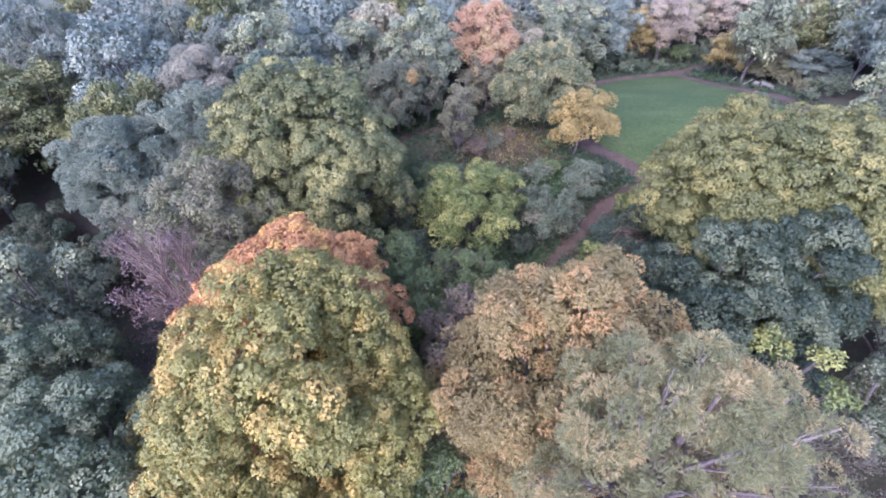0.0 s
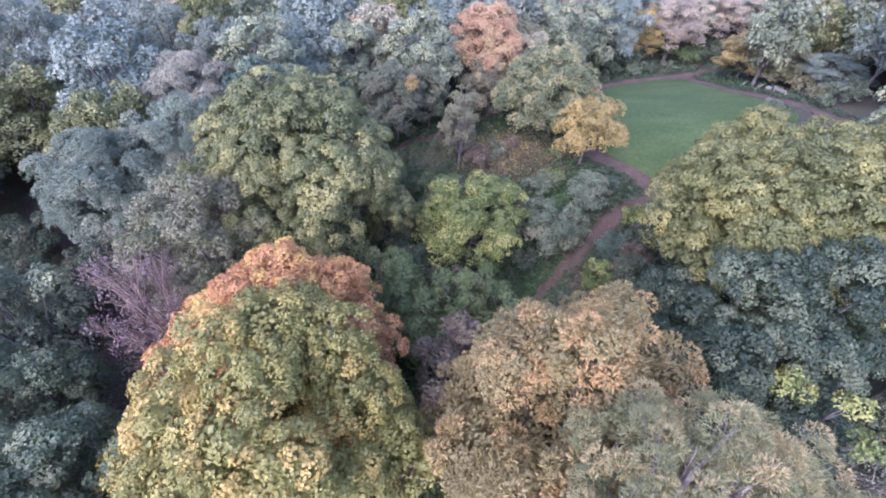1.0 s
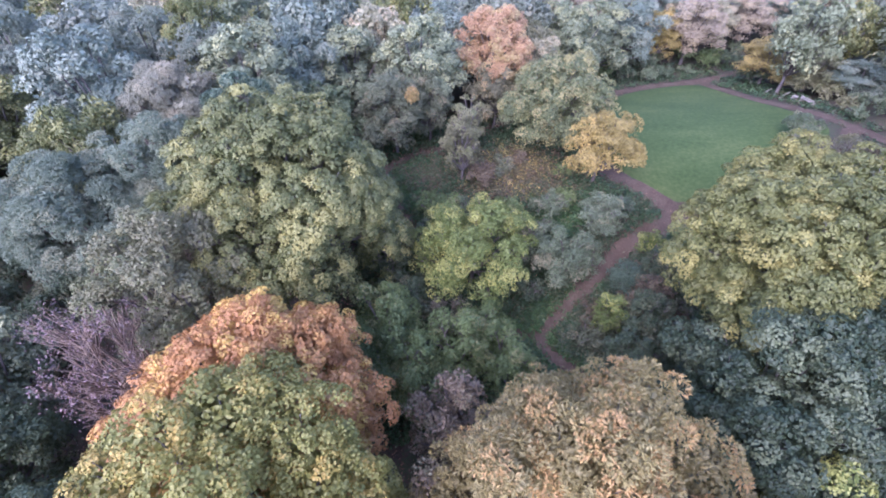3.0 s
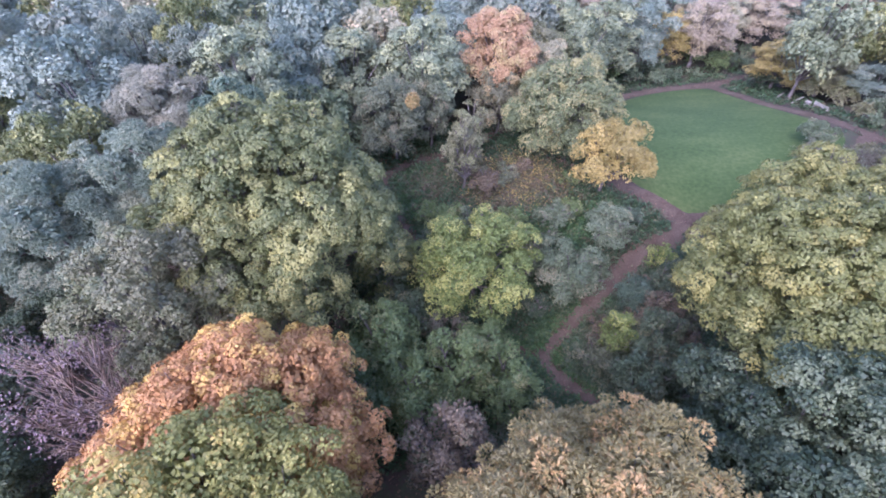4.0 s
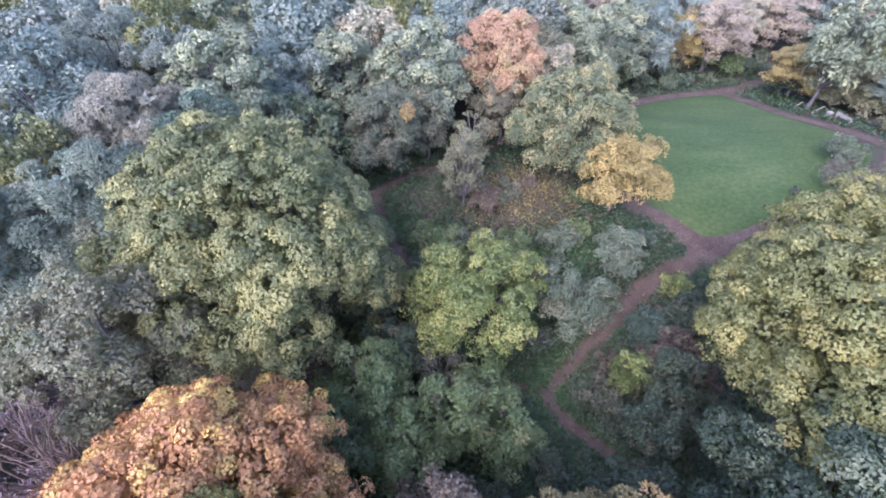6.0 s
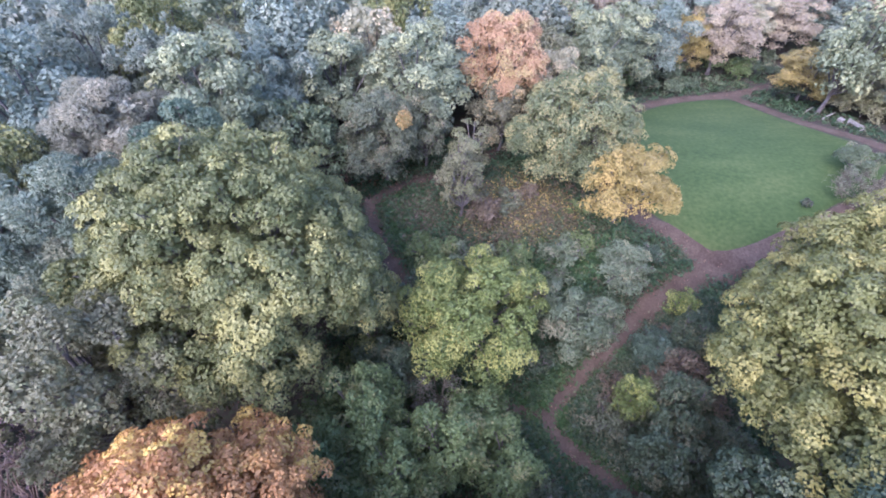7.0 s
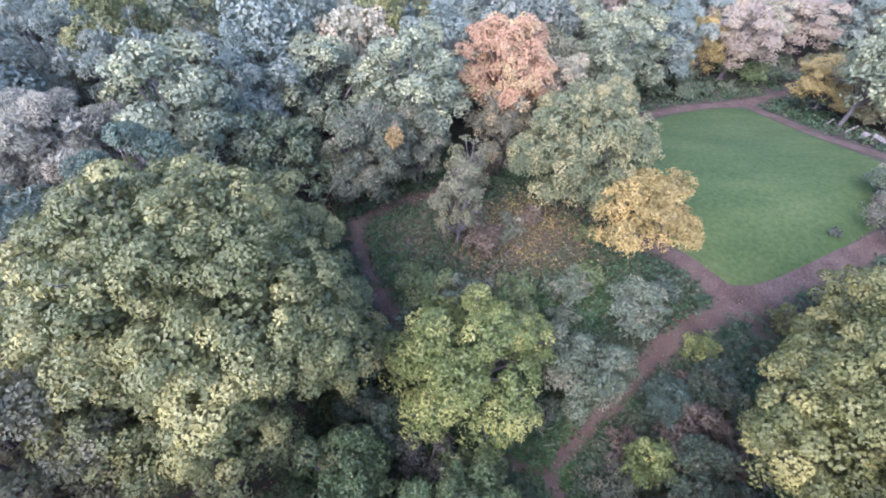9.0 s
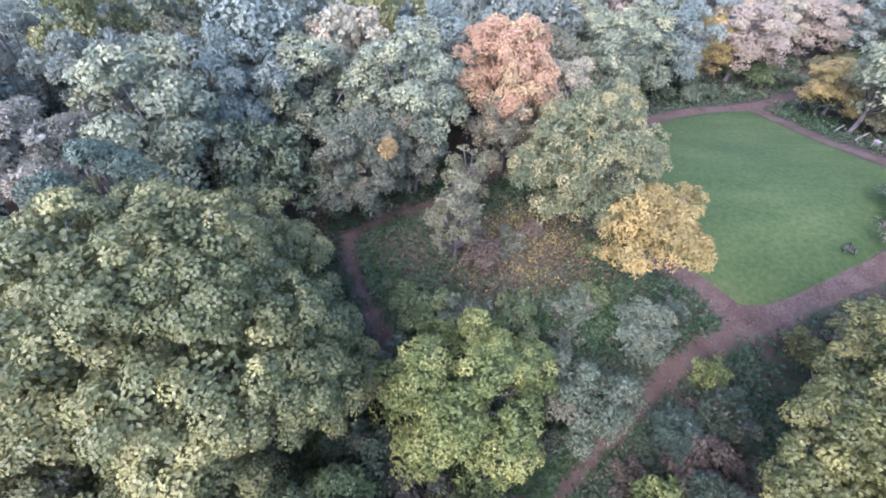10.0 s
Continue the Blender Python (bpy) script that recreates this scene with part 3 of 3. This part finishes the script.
# bushes
for x, y, top, R, leaves, label in [
        (-4.4, 25.0, 8.0, 3.3, "shrub", "dense dark green bush with small leaves"), (0.4, 23.6, 7.3, 2.5, "shrub", "dense dark green bush with small leaves"),
        (-2.3, 21.8, 6.9, 2.5, "shrub", "dense dark green bush with small leaves"), (3.6, 23.0, 5.6, 2.4, "shrub", "dense dark green bush with small leaves"),
        (2.2, 25.8, 5.2, 2.2, "shrub", "dense dark green bush with small leaves"), (-6.4, 22.4, 7.8, 2.9, "shrub", "dense dark green bush with small leaves"),
        (-1.4, 8.2, 9.4, 2.5, "shrub", "dense green bush between tall trees"), (-13.2, 4.6, 8.0, 2.6, "shrub_dark", "dark bush between tall trees"), (16.4, 12.0, 13.0, 2.9, "lime", "tall bush with yellow-green leaves"), (13.6, 13.8, 11.8, 2.4, "silver", "tall bush with grey-green leaves"),
        (13.7, 36.5, 5.4, 2.2, "silver", "round bush with silvery leaves"), (9.6, 31.6, 6.2, 2.4, "greyshrub", "open bush with dull grey-green leaves"),
        (7.6, 33.8, 5.0, 1.8, "greyshrub", "thin bush with grey-green leaves"), (6.0, 33.6, 6.2, 1.8, "grey_twig", "half bare bush with grey twigs"),
        (11.6, 32.4, 4.2, 1.4, "greyshrub", "open bush with dull grey-green leaves"), (6.9, 30.2, 2.6, 1.1, "shrub_dark", "low dark bush beside the path"),
        (2.3, 36.6, 5.6, 1.9, "greyshrub", "bush with dull grey-green leaves"), (-0.6, 37.5, 5.0, 1.9, "shrub", "low green bush in the clearing"),
        (5.6, 37.2, 4.6, 1.6, "shrub", "low green bush in the clearing"), (9.6, 38.2, 4.4, 1.6, "greyshrub", "low bush with dull leaves"),
        (12.4, 27.2, 4.2, 1.3, "lime", "small bush with yellowish leaves"), (17.8, 34.2, 3.4, 1.1, "lime", "small bush with yellowish leaves"),
        (-5.2, 33.2, 5.5, 2.4, "shrub_dark", "dark bush under an oak"), (-3.2, 29.0, 4.6, 2.4, "shrub_dark", "dark bush under an oak"),
        (0.2, 27.2, 4.0, 2.0, "grey_twig", "half bare bush with grey twigs"), (-2.4, 33.4, 5.4, 1.9, "shrub_dark", "dark bush under an oak"),
        (15.0, 26.6, 4.6, 2.2, "shrub_dark", "dark bush beside the path"), (13.0, 23.6, 4.8, 2.0, "shrub_dark", "dark bush beside the path"),
        (15.8, 29.2, 3.4, 1.7, "darkbrown", "low russet bush beside the path"), (17.6, 31.6, 4.2, 1.6, "shrub_dark", "dark bush beside the path"),
        (11.0, 19.6, 5.2, 2.4, "shrub_dark", "dark bush beside the path"), (16.4, 38.4, 3.6, 0.9, "teal", "small dark bush at the path's corner"),
        (14.9, 30.8, 3.2, 1.5, "teal", "low teal conifer bush beside the path"), (14.6, 8.6, 9.5, 3.2, "grey_twig", "large bare bush with grey twigs"),
        (24.4, 36.0, 3.8, 1.3, "broadyellow", "bush with pale yellow-green leaves"), (27.5, 36.6, 3.8, 1.5, "greybrown", "bush with fading grey-brown leaves"),
        (31.5, 37.8, 4.6, 2.0, "greybrown", "bush with fading grey-brown leaves"), (37.5, 39.8, 5.4, 2.2, "grey_twig", "bare bush with grey-brown twigs"),
        (41.5, 45.6, 4.6, 1.6, "greybrown", "bush with fading grey-brown leaves"), (37.5, 48.6, 5.4, 2.0, "greyshrub", "thin spreading bush at the meadow's edge"), (31.2, 43.9, 3.5, 0.35, "shrub_dark", "small dark shrub on the meadow"), (20.6, 10.4, 7.2, 3.0, "grey_twig", "large bare bush with grey twigs"), (21.6, 6.4, 7.0, 3.0, "grey_twig", "large bare bush with grey twigs"), (17.6, 5.6, 7.0, 3.0, "grey_twig", "large bare bush with grey twigs"), (25.5, 12.0, 8.0, 3.2, "greyshrub", "large bush with dull grey-green leaves"),
        # the four wide dark bushes are added to stand for a hollow's deep shade
        (41.0, 42.0, 6.0, 2.6, "darkbrown", "bush with russet leaves"), (35.4, 44.0, 5.8, 2.8, "thin", "low spreading tree with thin olive leaves"), (40.2, 42.4, 5.6, 3.0, "grey_twig", "bare bush with grey-brown twigs"), (-31.5, 25.0, 4.6, 3.0, "shrub_dark", "wide dark bush added for the deep shade of a hollow in the woods"), (-35.5, 28.0, 4.8, 3.2, "shrub_dark", "wide dark bush added for the deep shade of a hollow in the woods"), (-30.5, 29.5, 4.6, 2.8, "shrub_dark", "wide dark bush added for the deep shade of a hollow in the woods"), (-37.5, 32.5, 5.0, 3.0, "shrub_dark", "wide dark bush added for the deep shade of a hollow in the woods"), (29.5, 32.0, 5.0, 2.6, "greybrown", "broad bush with fading grey-brown leaves")]:
    hero("bush", x, y, top, R, 0.3, leaves, label, category="bush", lobes=14, bark=GREYTWIG if leaves in ("grey_twig", "thin") else None,
         habit="sparse" if leaves in ("grey_twig", "thin") else "needle" if leaves == "teal" else "fine")

hero("oak_tree", -4.7, 32.4, 9.7, 2.5, 1.0, "oak", "small oak with dull green leaves beside a larger one", lobes=24)
hero("oak_tree", -11.2, 45.0, 11.5, 3.4, 1.0, "oak_dark", "dark green oak in deep shade at the wood's edge", lobes=22, habit="mid")

# low bushes scattered beside the path and in the clearing
rb = np.random.default_rng(8)
SEATS = [(45.2, 59.6), (44.0, 63.0), (43.2, 66.0), (44.6, 57.6)]  # kept clear for the bench and the logs
for x0, x1, y0, y1, n, kinds in [(9.5, 19.5, 20.0, 34.5, 110, ("shrub_dark", "greyshrub", "shrub_dark", "conifer", "shrub_dark", "darkbrown")),
                                 (-6.5, 1.0, 26.0, 34.5, 10, ("greyshrub", "shrub_dark", "shrub")), (3.0, 7.5, 19.5, 25.5, 8, ("shrub", "shrub_dark", "greyshrub")),
                                 (-3.5, 12.0, 36.0, 41.0, 12, ("shrub", "greyshrub", "shrub", "conifer")), (3.0, 12.0, 41.0, 45.0, 6, ("conifer", "darkbrown", "shrub")),
                                 (22.0, 34.0, 33.0, 38.0, 10, ("greybrown", "conifer", "greyshrub")), (47.0, 66.0, 74.0, 88.0, 40, ("greyshrub", "greybrown", "shrub")), (42.0, 52.0, 52.0, 74.0, 36, ("shrub_dark", "greyshrub", "greybrown")),
                                 (20.0, 50.0, 72.0, 82.0, 50, ("shrub_dark", "greyshrub", "shrub"))]:
    for k in range(n):
        x, y, R = rb.uniform(x0, x1), rb.uniform(y0, y1), rb.uniform(0.8, 1.7) * (1.4 if y > 50 else 1)
        gap = min(float(np.linalg.norm(spline(line, 1.0) - [x, y], axis=1).min()) for line in (MAIN, EDGE, EAST, WEST))
        if min(math.hypot(x - a, y - b) for a, b in SEATS) < R + 2.0:
            continue
        if gap < 0.7 + R or inside(MEADOW, np.array(x), np.array(y)) or min(math.hypot(x - a, y - b) - 0.45 * c for a, b, c in SPOTS) < 0.5 * R:
            continue
        kind = kinds[k % len(kinds)]
        hero("bush", x, y, float(land(x, y)) + R * rb.uniform(1.1, 1.7), R, 0.1, kind,
             {"shrub_dark": "low dark green bush in the undergrowth", "shrub": "low green bush in the undergrowth", "darkbrown": "low russet bush in the undergrowth",
              "greyshrub": "low grey-green bush in the undergrowth", "conifer": "low brownish green bush in the undergrowth",
              "greybrown": "low fading grey-brown bush"}[kind], category="bush", lobes=9, habit="mid" if y > 50 else "fine", group="low bushes")

# ---- woods round about ----
PROTO = {}
KINDS = [("wood_oak", "oak_tree", "oak in the woods, its green leaves paled for haze"), ("wood_dull", "ash_tree", "dull green tree in the woods, its leaves greyed for haze"),
         ("wood_pine", "pine_tree", "green pine in the woods, its needles blued for haze"), ("wood_pale", "maple_tree", "yellow-green tree in the woods, its leaves paled for haze"),
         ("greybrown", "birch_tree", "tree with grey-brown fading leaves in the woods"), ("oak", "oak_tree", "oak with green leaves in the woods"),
         ("wood_pink", "beech_tree", "pinkish brown tree in the woods, its leaves paled for haze"), ("yellow", "hornbeam_tree", "tree with yellow-brown leaves in the woods"),
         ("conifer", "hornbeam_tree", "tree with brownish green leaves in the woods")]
for k, (leaves, name, label) in enumerate(KINDS):
    for variant in range(4):
        PROTO[leaves, variant] = None


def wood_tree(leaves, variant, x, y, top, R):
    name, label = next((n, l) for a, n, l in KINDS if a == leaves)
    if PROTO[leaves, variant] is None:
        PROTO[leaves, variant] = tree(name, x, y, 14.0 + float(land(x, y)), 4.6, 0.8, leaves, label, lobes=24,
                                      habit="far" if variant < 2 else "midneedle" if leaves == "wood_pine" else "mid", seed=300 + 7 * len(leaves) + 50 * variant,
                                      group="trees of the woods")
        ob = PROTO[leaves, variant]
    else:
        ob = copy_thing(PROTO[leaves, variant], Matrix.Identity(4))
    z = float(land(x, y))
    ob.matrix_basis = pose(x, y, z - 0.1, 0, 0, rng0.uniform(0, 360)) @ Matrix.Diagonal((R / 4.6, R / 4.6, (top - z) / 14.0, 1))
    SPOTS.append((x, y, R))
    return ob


def clear(x, y, R):
    if inside(MEADOW, np.array(x), np.array(y)) or -13 < x < 18 and 26 < y < 52 or 6 < x < 20 and 18 < y < 40:
        return False
    for line in (MAIN, EDGE, EAST):
        for (x0, y0), (x1, y1) in zip(line, line[1:]):
            t = max(0, min(1, ((x - x0) * (x1 - x0) + (y - y0) * (y1 - y0)) / ((x1 - x0) ** 2 + (y1 - y0) ** 2)))
            if math.hypot(x - x0 - t * (x1 - x0), y - y0 - t * (y1 - y0)) < R * 0.8 + 1:
                return False
    if inside(np.array([(14, 38), (46, 48), (46, 62), (40, 74), (14, 62)]), np.array(x), np.array(y)):
        return False
    if math.hypot(x + 32.5, y - 27) < 5.0 + R or 15 < x < 29 and 2 < y < 16 or 18 < x < 38 and 26 < y < 42 or -27 < x < 27 and 2 < y < 29:
        return False
    return all(math.hypot(x - a, y - b) > 0.62 * (R + c) for a, b, c in SPOTS)


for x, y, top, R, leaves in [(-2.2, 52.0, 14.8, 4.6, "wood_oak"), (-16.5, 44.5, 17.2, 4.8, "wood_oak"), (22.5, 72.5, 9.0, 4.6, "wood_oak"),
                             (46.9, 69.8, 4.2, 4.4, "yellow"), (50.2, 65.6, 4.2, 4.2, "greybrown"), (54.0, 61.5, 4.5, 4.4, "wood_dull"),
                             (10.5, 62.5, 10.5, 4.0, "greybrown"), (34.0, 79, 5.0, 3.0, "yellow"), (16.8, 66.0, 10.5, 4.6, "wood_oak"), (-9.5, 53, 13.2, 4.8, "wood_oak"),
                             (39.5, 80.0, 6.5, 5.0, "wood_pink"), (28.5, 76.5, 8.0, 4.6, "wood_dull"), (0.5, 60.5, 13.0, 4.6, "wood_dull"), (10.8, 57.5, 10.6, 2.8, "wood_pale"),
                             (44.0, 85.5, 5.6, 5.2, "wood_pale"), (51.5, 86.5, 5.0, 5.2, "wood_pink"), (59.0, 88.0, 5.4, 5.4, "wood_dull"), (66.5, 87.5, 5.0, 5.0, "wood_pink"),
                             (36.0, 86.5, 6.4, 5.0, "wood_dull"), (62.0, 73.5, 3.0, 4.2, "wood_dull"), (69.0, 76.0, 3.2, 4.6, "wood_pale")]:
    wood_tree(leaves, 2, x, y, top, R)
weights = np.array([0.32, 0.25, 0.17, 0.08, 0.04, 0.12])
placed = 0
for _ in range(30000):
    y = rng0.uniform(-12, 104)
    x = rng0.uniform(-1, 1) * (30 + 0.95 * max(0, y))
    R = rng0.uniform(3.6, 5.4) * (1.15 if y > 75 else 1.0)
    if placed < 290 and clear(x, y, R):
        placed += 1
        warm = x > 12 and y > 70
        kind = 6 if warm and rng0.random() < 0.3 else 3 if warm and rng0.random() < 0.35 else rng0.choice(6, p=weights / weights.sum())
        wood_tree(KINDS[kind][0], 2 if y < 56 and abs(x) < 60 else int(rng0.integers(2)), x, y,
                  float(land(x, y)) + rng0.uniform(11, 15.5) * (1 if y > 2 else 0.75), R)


# ---- low growth ----
def low_growth(name, label, count, where, leaves, size, height, seed, sprayed=9):
    """Herbs, brambles or litter on the ground, as one mesh of small leaves."""
    r = np.random.default_rng(seed)
    xy = where(r, count)
    z = land(xy[:, 0], xy[:, 1])
    hump = r.uniform(0.15, 1.0, len(xy)) * height
    p = np.repeat(np.c_[xy, z], sprayed, 0)
    hh = np.repeat(hump, sprayed)
    k = len(p)
    p = p + r.normal(size=(k, 3)) * [0.28, 0.28, 0.0]
    p[:, 2] += hh * r.uniform(0.3, 1.0, k) + 0.04
    normal = unit(r.normal(size=(k, 3)) * 0.5 + [0, 0, 1])
    axis = unit(np.cross(normal, r.normal(size=(k, 3))))
    L = size * r.uniform(0.6, 1.3, k)
    v, f = blades(p, axis, normal, L, 0.65 * L)
    tagged(new(name, mesh_of(name, v, f, M[leaves], np.repeat(np.repeat(r.random(len(xy)), sprayed), 4))), label, name.replace("_", " "), kind="stuff")


def off_paths(xy, gap):
    mid = np.array([30.0, 56.0])
    ok = ~inside(mid + (MEADOW - mid) * 1.09, xy[:, 0], xy[:, 1])
    for line, w in ((MAIN, 0.9), (EDGE, 0.95), (EAST, 0.9), (WEST, 0.65), (STUB, 0.65)):
        c = spline(line, 0.5)
        for part_of in np.array_split(np.arange(len(xy)), max(1, len(xy) // 4000)):
            ok[part_of] &= np.linalg.norm(xy[part_of, None] - c[None], axis=2).min(1) > w + gap
    return xy[ok]


def patch(*rects):
    def where(r, n):
        return np.concatenate([off_paths(np.c_[r.uniform(x0, x1, n // len(rects)), r.uniform(y0, y1, n // len(rects))], 0.1) for x0, x1, y0, y1 in rects])
    return where


def blob(cx, cy, rx, ry):
    def where(r, n):
        return off_paths(np.c_[r.normal(cx, rx, n), r.normal(cy, ry, n)], 0.2)
    return where


def on_paths(r, n):
    out = []
    for line, w in ((MAIN, 0.7), (EDGE, 0.6), (WEST, 0.5)):
        c = spline(line, 0.3)
        out.append(c[r.integers(0, len(c), n // 3)] + r.normal(size=(n // 3, 2)) * w * 0.6)
    return np.concatenate(out)


low_growth("undergrowth", "low green herbs and ivy on the forest floor", 13000, patch((-8, 22, 19, 54)), "herbs", 0.28, 0.6, 31)
low_growth("undergrowth", "tangle of dark nettles and ferns beside the path", 3600, patch((9.0, 20.5, 19.5, 35.5)), "shrub_dark", 0.2, 1.0, 41, 12)
low_growth("undergrowth", "dark green herbs beside the paths", 5000, patch((20, 48, 30, 80)), "herbs", 0.34, 0.5, 32, 6)
low_growth("brambles", "russet and brown dying bramble patch", 1500, blob(6.4, 42.6, 2.8, 1.9), "bramble", 0.20, 1.1, 33, 11)
low_growth("brambles", "ochre dead stalks and grasses in the clearing", 900, blob(6.6, 43.2, 2.4, 1.7), "yellow", 0.16, 1.2, 42, 7)
low_growth("undergrowth", "fresh green weeds beside the narrow path", 1500, blob(-3.0, 42.0, 1.1, 1.9), "verge", 0.26, 0.4, 38, 7)
low_growth("undergrowth", "fresh green weeds beside the silvery bush", 1100, blob(10.8, 38.6, 1.8, 1.3), "verge", 0.26, 0.4, 39, 7)
low_growth("brambles", "reddish bramble patch beside a narrow path", 500, blob(-1.8, 42.6, 1.2, 1.2), "bramble", 0.24, 0.6, 34)
low_growth("fallen_leaves", "fallen brown leaves scattered on the paths", 1500, on_paths, "litter", 0.11, 0.0, 35, 1)
low_growth("leaf_litter", "reddish brown leaf litter beside the narrow path", 1500, blob(-4.6, 46.2, 2.2, 1.1), "litter", 0.15, 0.03, 43, 3)
low_growth("leaf_litter", "reddish fallen leaves on the shaded forest floor", 9000, patch((-30, 22, 0, 56)), "litter", 0.16, 0.02, 36, 2)


def verge(r, n):
    out = []
    for line, w in ((MAIN[:10], 0.85), (MAIN[:8], 0.9), (MAIN[5:9], 0.95), (STUB, 0.6)):
        c = spline(line, 0.2)
        d = unit(np.gradient(c, axis=0))
        k = r.integers(0, len(c), n // 4)
        side = np.stack([-d[k, 1], d[k, 0]], -1) * (r.choice([-1, 1], n // 4) * (w + np.abs(r.normal(0, 0.45, n // 4))))[:, None]
        out.append(c[k] + side)
    return off_paths(np.concatenate(out), -0.08)


low_growth("grass_verge", "green grass and weeds along the paths", 5200, verge, "verge", 0.24, 0.18, 37, 7)


# ---- bench and logs by the far path ----
WOOD = surface("pale_wood", [(0.16, 0.145, 0.12), (0.22, 0.20, 0.165), (0.28, 0.255, 0.21)], 3.0, 0.8, 0.3)


def plank(size, at, turn=0):
    """A board with bevelled edges."""
    b = bmesh.new()
    bmesh.ops.create_cube(b, size=1.0, matrix=Matrix.Translation(at) @ pose(0, 0, 0, turn) @ Matrix.Diagonal((*size, 1)))
    bmesh.ops.bevel(b, geom=b.edges[:], offset=0.008, segments=1, affect="EDGES")
    me = bpy.data.meshes.new("plank")
    b.to_mesh(me)
    b.free()
    me.materials.append(WOOD)
    return me


def bench(x, y, turn):
    ob = new("bench")
    ob.matrix_basis = pose(x, y, float(land(x, y)), 0, 0, turn)
    for k in range(3):
        part("seat_board", plank((1.8, 0.13, 0.045), (0, -0.15 + 0.15 * k, 0.45)), ob)
    for k in range(2):
        part("back_board", plank((1.8, 0.035, 0.12), (0, 0.24, 0.62 + 0.17 * k)), ob)
    for u in (-0.75, 0.75):
        part("leg", plank((0.09, 0.5, 0.43), (u, 0, 0.21)), ob)
        part("back_post", plank((0.08, 0.06, 0.55), (u, 0.2, 0.6)), ob)
    tagged(ob, "pale weathered wooden bench beside a path", "bench")


def log(x, y, turn, length):
    r = np.random.default_rng(int(abs(x * 10)))
    pts = [(u * length, 0.05 * math.sin(5 * u), 0.12 + 0.35 * u) for u in np.linspace(0, 1, 7)]
    v, f = tube(pts, 0.11 - 0.04 * np.linspace(0, 1, 7) + r.normal(0, 0.006, 7), 8)
    caps = np.array([[0, 1, 2, 3], [0, 3, 4, 7], [4, 5, 6, 7]])
    f = np.concatenate([f, caps[:, ::-1], caps + len(v) - 8])
    ob = new("log", mesh_of("log", v, f, WOOD, shade=False))
    ob.matrix_basis = pose(x, y, float(land(x, y)) - 0.02, 0, 0, turn)
    tagged(ob, "pale bare log lying beside the path", "log", "logs by the path")


def box(x, y, turn):
    """A low pale box with a lid, standing beside the bench."""
    ob = new("litter_bin")
    ob.matrix_basis = pose(x, y, float(land(x, y)), 0, 0, turn)
    part("body", plank((0.5, 0.5, 0.66), (0, 0, 0.33)), ob)
    part("lid", plank((0.58, 0.58, 0.07), (0, 0, 0.7)), ob)
    tagged(ob, "low pale box beside a wooden bench", "bin")


bench(45.7, 58.7, 112)
box(45.1, 60.2, 112)
log(44.6, 61.9, 28, 1.9)
log(44.0, 64.2, 34, 1.5)
